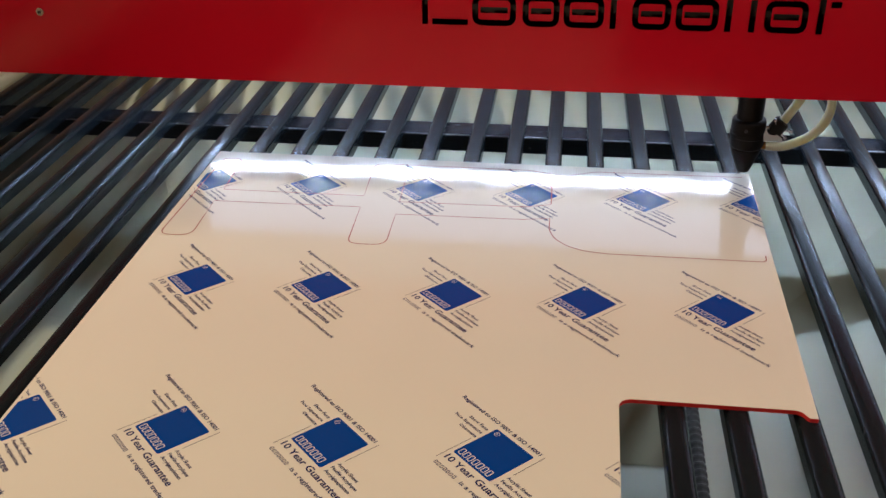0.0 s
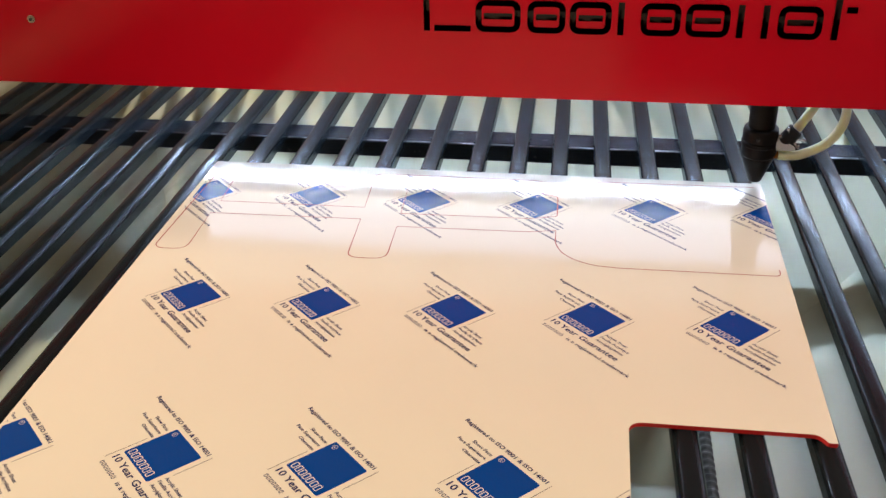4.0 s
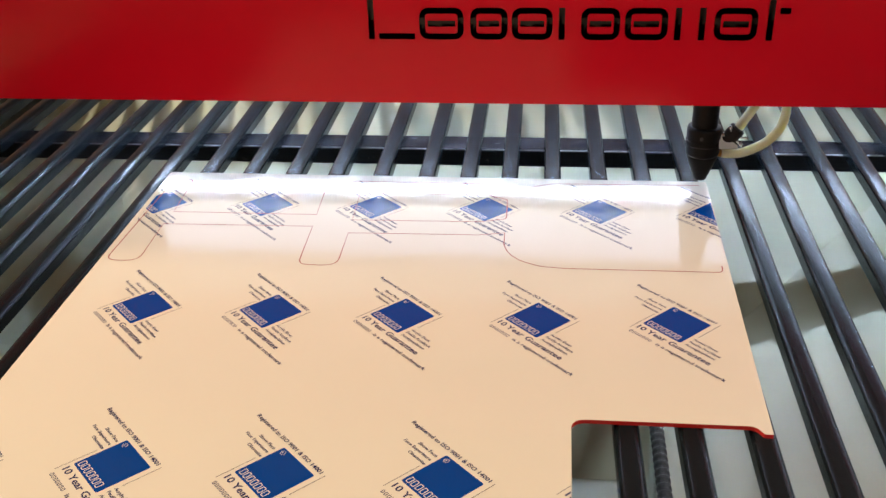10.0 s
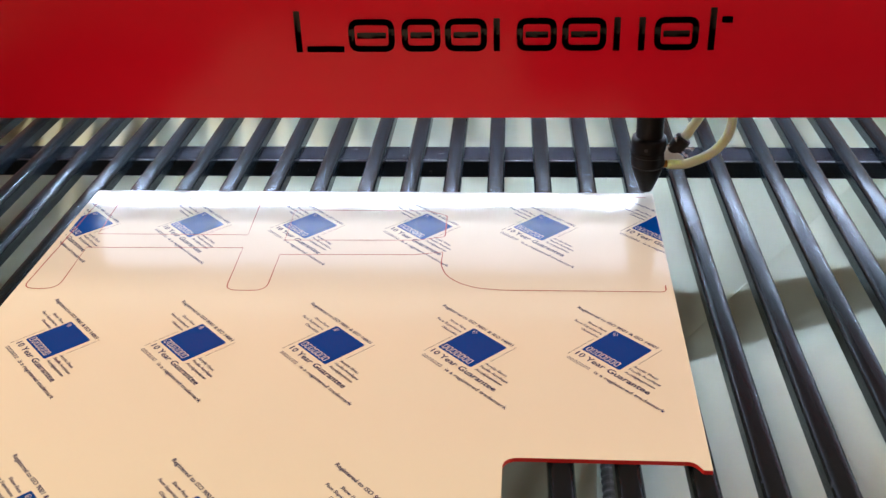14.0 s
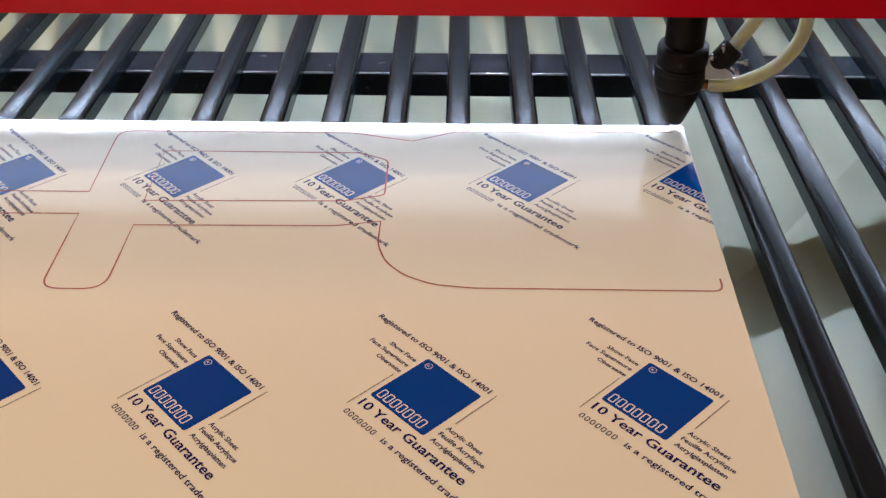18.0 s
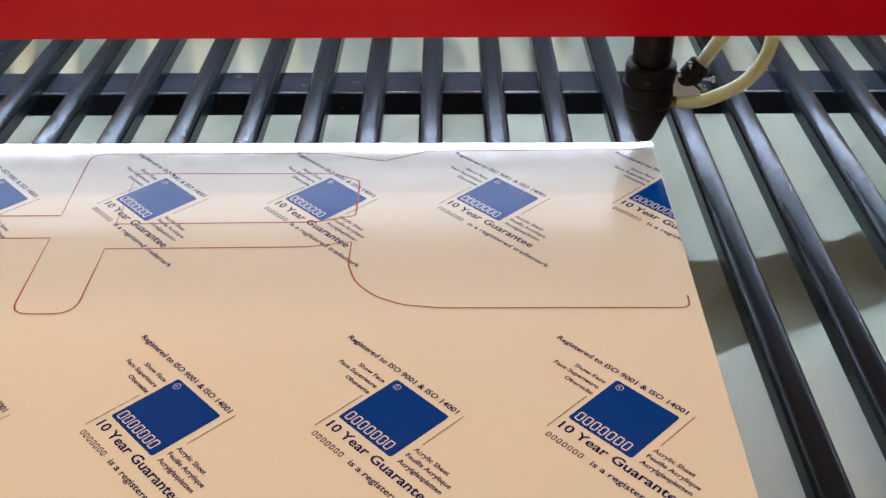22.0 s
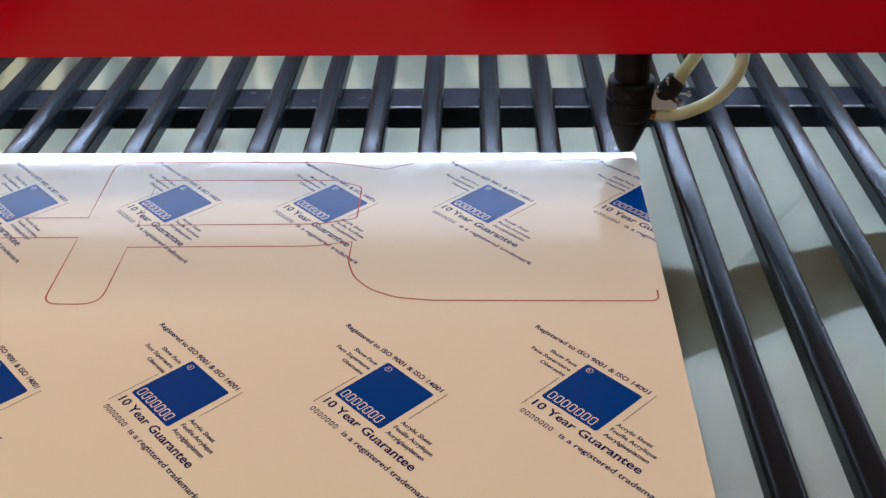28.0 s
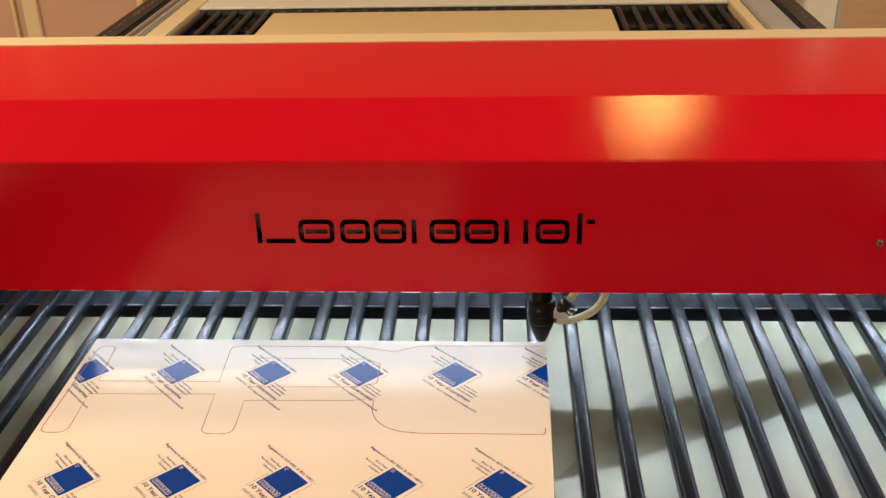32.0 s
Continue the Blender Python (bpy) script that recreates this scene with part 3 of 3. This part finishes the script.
# the black strokes of the maker's mark
for a, b, kind in ((-0.0478, -0.0437, "tall"), (-0.0390, -0.0083, "low"), (-0.0042, 0.0332, "loop"), (0.0389, 0.0701, "loop"), (0.0737, 0.1075, "loop"),
                   (0.1127, 0.1291, "bar"), (0.1311, 0.1629, "loop"), (0.1670, 0.2018, "loop"), (0.2075, 0.2213, "bar"), (0.2269, 0.2336, "bar"),
                   (0.2392, 0.2736, "loop"), (0.2813, 0.2864, "tall"), (0.2905, 0.2987, "high")):
    if kind == "loop":
        brand_shape(rounded([(a + h2, BASE + h2, 0.006), (b - h2, BASE + h2, 0.006), (b - h2, XH - h2, 0.006), (a + h2, XH - h2, 0.006)]), True)
        brand_shape([(a + 0.007, (BASE + XH) / 2), (b - 0.007, (BASE + XH) / 2)])
    elif kind in ("tall", "bar"):
        brand_shape([(a + h2, BASE), (a + h2, CAP if kind == "tall" else XH)])
    else:
        z = BASE + h2 if kind == "low" else XH - h2
        brand_shape([(a, z), (b, z)])

# ---- the laser head under the gantry ----
head = empty("laser_carriage", HEAD_X, HEAD_Y, 0.002)
tagged(head, "black laser carriage with conical nozzle and pale air hose", "laser carriage")


def h_part(name, bm, mat, label="", parent=None, smooth=False):
    bmesh.ops.translate(bm, vec=(-HEAD_X, -HEAD_Y, -0.002), verts=bm.verts)
    return part(name, bm, mat, parent or head, label, smooth)


hx, hy = HEAD_X, HEAD_Y
h_part("barrel", lathe([(0.0118, 0.056), (0.0120, 0.058), (0.0120, 0.20)], hx, hy), M_NOZZLE, smooth=True)
h_part("collar", lathe([(0.0140, 0.0295), (0.0152, 0.031), (0.0157, 0.033), (0.0157, 0.055), (0.0150, 0.0575), (0.0118, 0.0580)], hx, hy), M_NOZZLE, "black clamping collar", smooth=True)
h_part("clamp_ring", lathe([(0.0157, 0.0405), (0.0164, 0.0410), (0.0164, 0.0445), (0.0157, 0.0450)], hx, hy), M_NOZZLE, "raised black clamp ring", smooth=False)
h_part("set_screw", rod((hx - 0.004, hy - 0.0150, 0.0500), (hx - 0.004, hy - 0.0163, 0.0500), 0.0016, 12), M_DARK)
h_part("nozzle", lathe([(0.0030, 0.0040), (0.0052, 0.0043), (0.0060, 0.0055), (0.0135, 0.0255), (0.0140, 0.0280), (0.0140, 0.0298)], hx, hy), M_NOZZLE, "black conical nozzle tip", smooth=True)
h_part("mount", box(hx - 0.03, hx + 0.03, hy - 0.01, 0.300, 0.190, 0.2145, 0.002), M_BAR)
plate = prism([(0.011, 0.000), (0.011, 0.0135), (0.0150, 0.0135), (0.0275, 0.0030), (0.0275, 0.000)], 0.0, 0.0016)
bmesh.ops.transform(plate, matrix=pose(hx + 0.002, hy - 0.0130, 0.0400, 40), verts=plate.verts)
# off-white paint stands in for the steel's bright reflection
h_part("bracket", plate, M_PALEMETAL, "small bent steel bracket, its bright reflection painted off-white")
sleeve = h_part("sleeve", rod((hx + 0.0185, hy - 0.002, 0.0405), (hx + 0.0305, hy - 0.002, 0.0570), 0.0075, 24, 0.001), M_RUBBER, "black rubber hose sleeve")
for dx, dz in ((0.0375, 0.0490), (0.0325, 0.0428), (0.0165, 0.0525), (0.0225, 0.0590)):
    h_part("screw", rod((hx + 0.0245, hy - 0.004, 0.0487), (hx + dx, hy - 0.008, dz), 0.0011, 10), M_STEEL, parent=sleeve)
    h_part("screw_head", rod((hx + dx - 0.0008, hy - 0.0077, dz - 0.0003), (hx + dx + 0.001, hy - 0.0086, dz + 0.0004), 0.0021, 12, 0.0004), M_STEEL, parent=sleeve)
h_part("fitting", rod((hx + 0.011, hy - 0.003, 0.0318), (hx + 0.020, hy - 0.003, 0.0318), 0.0036, 6), M_BRASS, "brass hose fitting")
h_part("air_hose", tube([(hx + 0.0170, hy - 0.003, 0.0318), (hx + 0.026, hy - 0.003, 0.0315), (hx + 0.038, hy - 0.003, 0.0335), (hx + 0.057, hy - 0.003, 0.0440),
                         (hx + 0.0685, hy - 0.002, 0.0600), (hx + 0.0710, hy, 0.0780), (hx + 0.066, hy + 0.004, 0.096), (hx + 0.05, hy + 0.010, 0.104),
                         (hx + 0.046, hy + 0.004, 0.082), (hx + 0.0345, hy, 0.0625), (hx + 0.0280, hy - 0.002, 0.0530)], 0.0043), M_TUBE, "pale translucent air hose", smooth=True)

# ---- beyond the gantry ----
bed_part("rim", box(-0.676, -0.6205, BED_Y0, 2.06, -0.019, 0.004, 0.003), M_CREAM, "cream painted inner rim")
bed_part("rim", box(0.7905, 0.822, BED_Y0, 2.06, -0.019, 0.004, 0.003), M_CREAM, "cream painted inner rim")
bed_part("rim", box(-0.6195, 0.7895, 1.947, 2.22, -0.003, 0.004, 0.002), M_PALEMETAL, "cream painted rear rim")
bed_part("rear_edge", box(-0.6195, 0.7895, 1.951, 1.984, -0.019, -0.0035), M_DARKSTEEL, "dark strip under the rear rim")
bed_part("guide_rail", box(-0.716, -0.677, BED_Y0, 2.10, -0.019, 0.012, 0.004), M_RAIL, "grey steel guide rail")
bed_part("rail_strip", box(-0.703, -0.690, BED_Y0, 2.10, 0.0125, 0.017, 0.002), M_STEEL, "bright ground strip of the rail")
bed_part("guide_rail", box(0.823, 0.893, BED_Y0, 2.10, -0.019, 0.012, 0.004), M_RAIL, "grey steel guide rail")
for x0, x1 in ((-0.775, -0.717), (0.894, 0.945)):
    bed_part("gear_rack", box(x0, x1, BED_Y0, 2.10, -0.019, 0.020, 0.004), M_DARK, "black toothed rack beside the rail")
    for k in range(26):
        y = 1.15 + 0.036 * k
        bed_part("rack_screw", rod(((x0 + x1) / 2, y, 0.019), ((x0 + x1) / 2, y, 0.0225), 0.0032, 10), M_STEEL)
bed_part("casing", box(-0.80, -0.652, BED_Y0, 2.24, FLOOR, -0.0195, 0.003), M_FRAME)
bed_part("casing", box(0.812, 0.97, BED_Y0, 2.24, FLOOR, -0.0195, 0.003), M_FRAME)
bed_part("casing", box(-0.651, 0.811, 1.981, 2.24, FLOOR, -0.0195, 0.003), M_FRAME)
board = empty("beige_board", 0.04, 1.4, -0.0032)
part("panel", box(-0.445, 0.44, -0.35, 0.486, 0, 0.004, 0.0006), M_BOARD, board)
tagged(board, "flat beige board lying on the rear bed slats", "board")

for x, w in ((-1.797, 0.006), (-1.725, 0.030), (-1.268, 0.012)):
    slab("trim", box(x - w, x + w, 3.275, 3.2995, FLOOR, CEIL, 0.003), M_CREAM, "cream upright trim on the pinkish wall", "trim")
post = empty("tall_cabinet", 1.345, 3.0, FLOOR)
part("body", box(-0.075, 0.045, -0.05, 0.25, 0, 1.9, 0.006), M_PALEMETAL, post)
part("edge_strip", box(0.046, 0.064, -0.04, 0.25, 0, 1.9, 0.003), M_RAIL, post)
tagged(post, "tall off-white cabinet against the far wall", "cabinet")
for k in range(9):
    bm = box(1.45, 3.25, 3.272, 3.2985, FLOOR + 0.2 * k, FLOOR + 0.2 * k + 0.194, 0.004)
    slab("plank", bm, M_WOOD, "pale wooden plank of the wall cladding", "cladding")
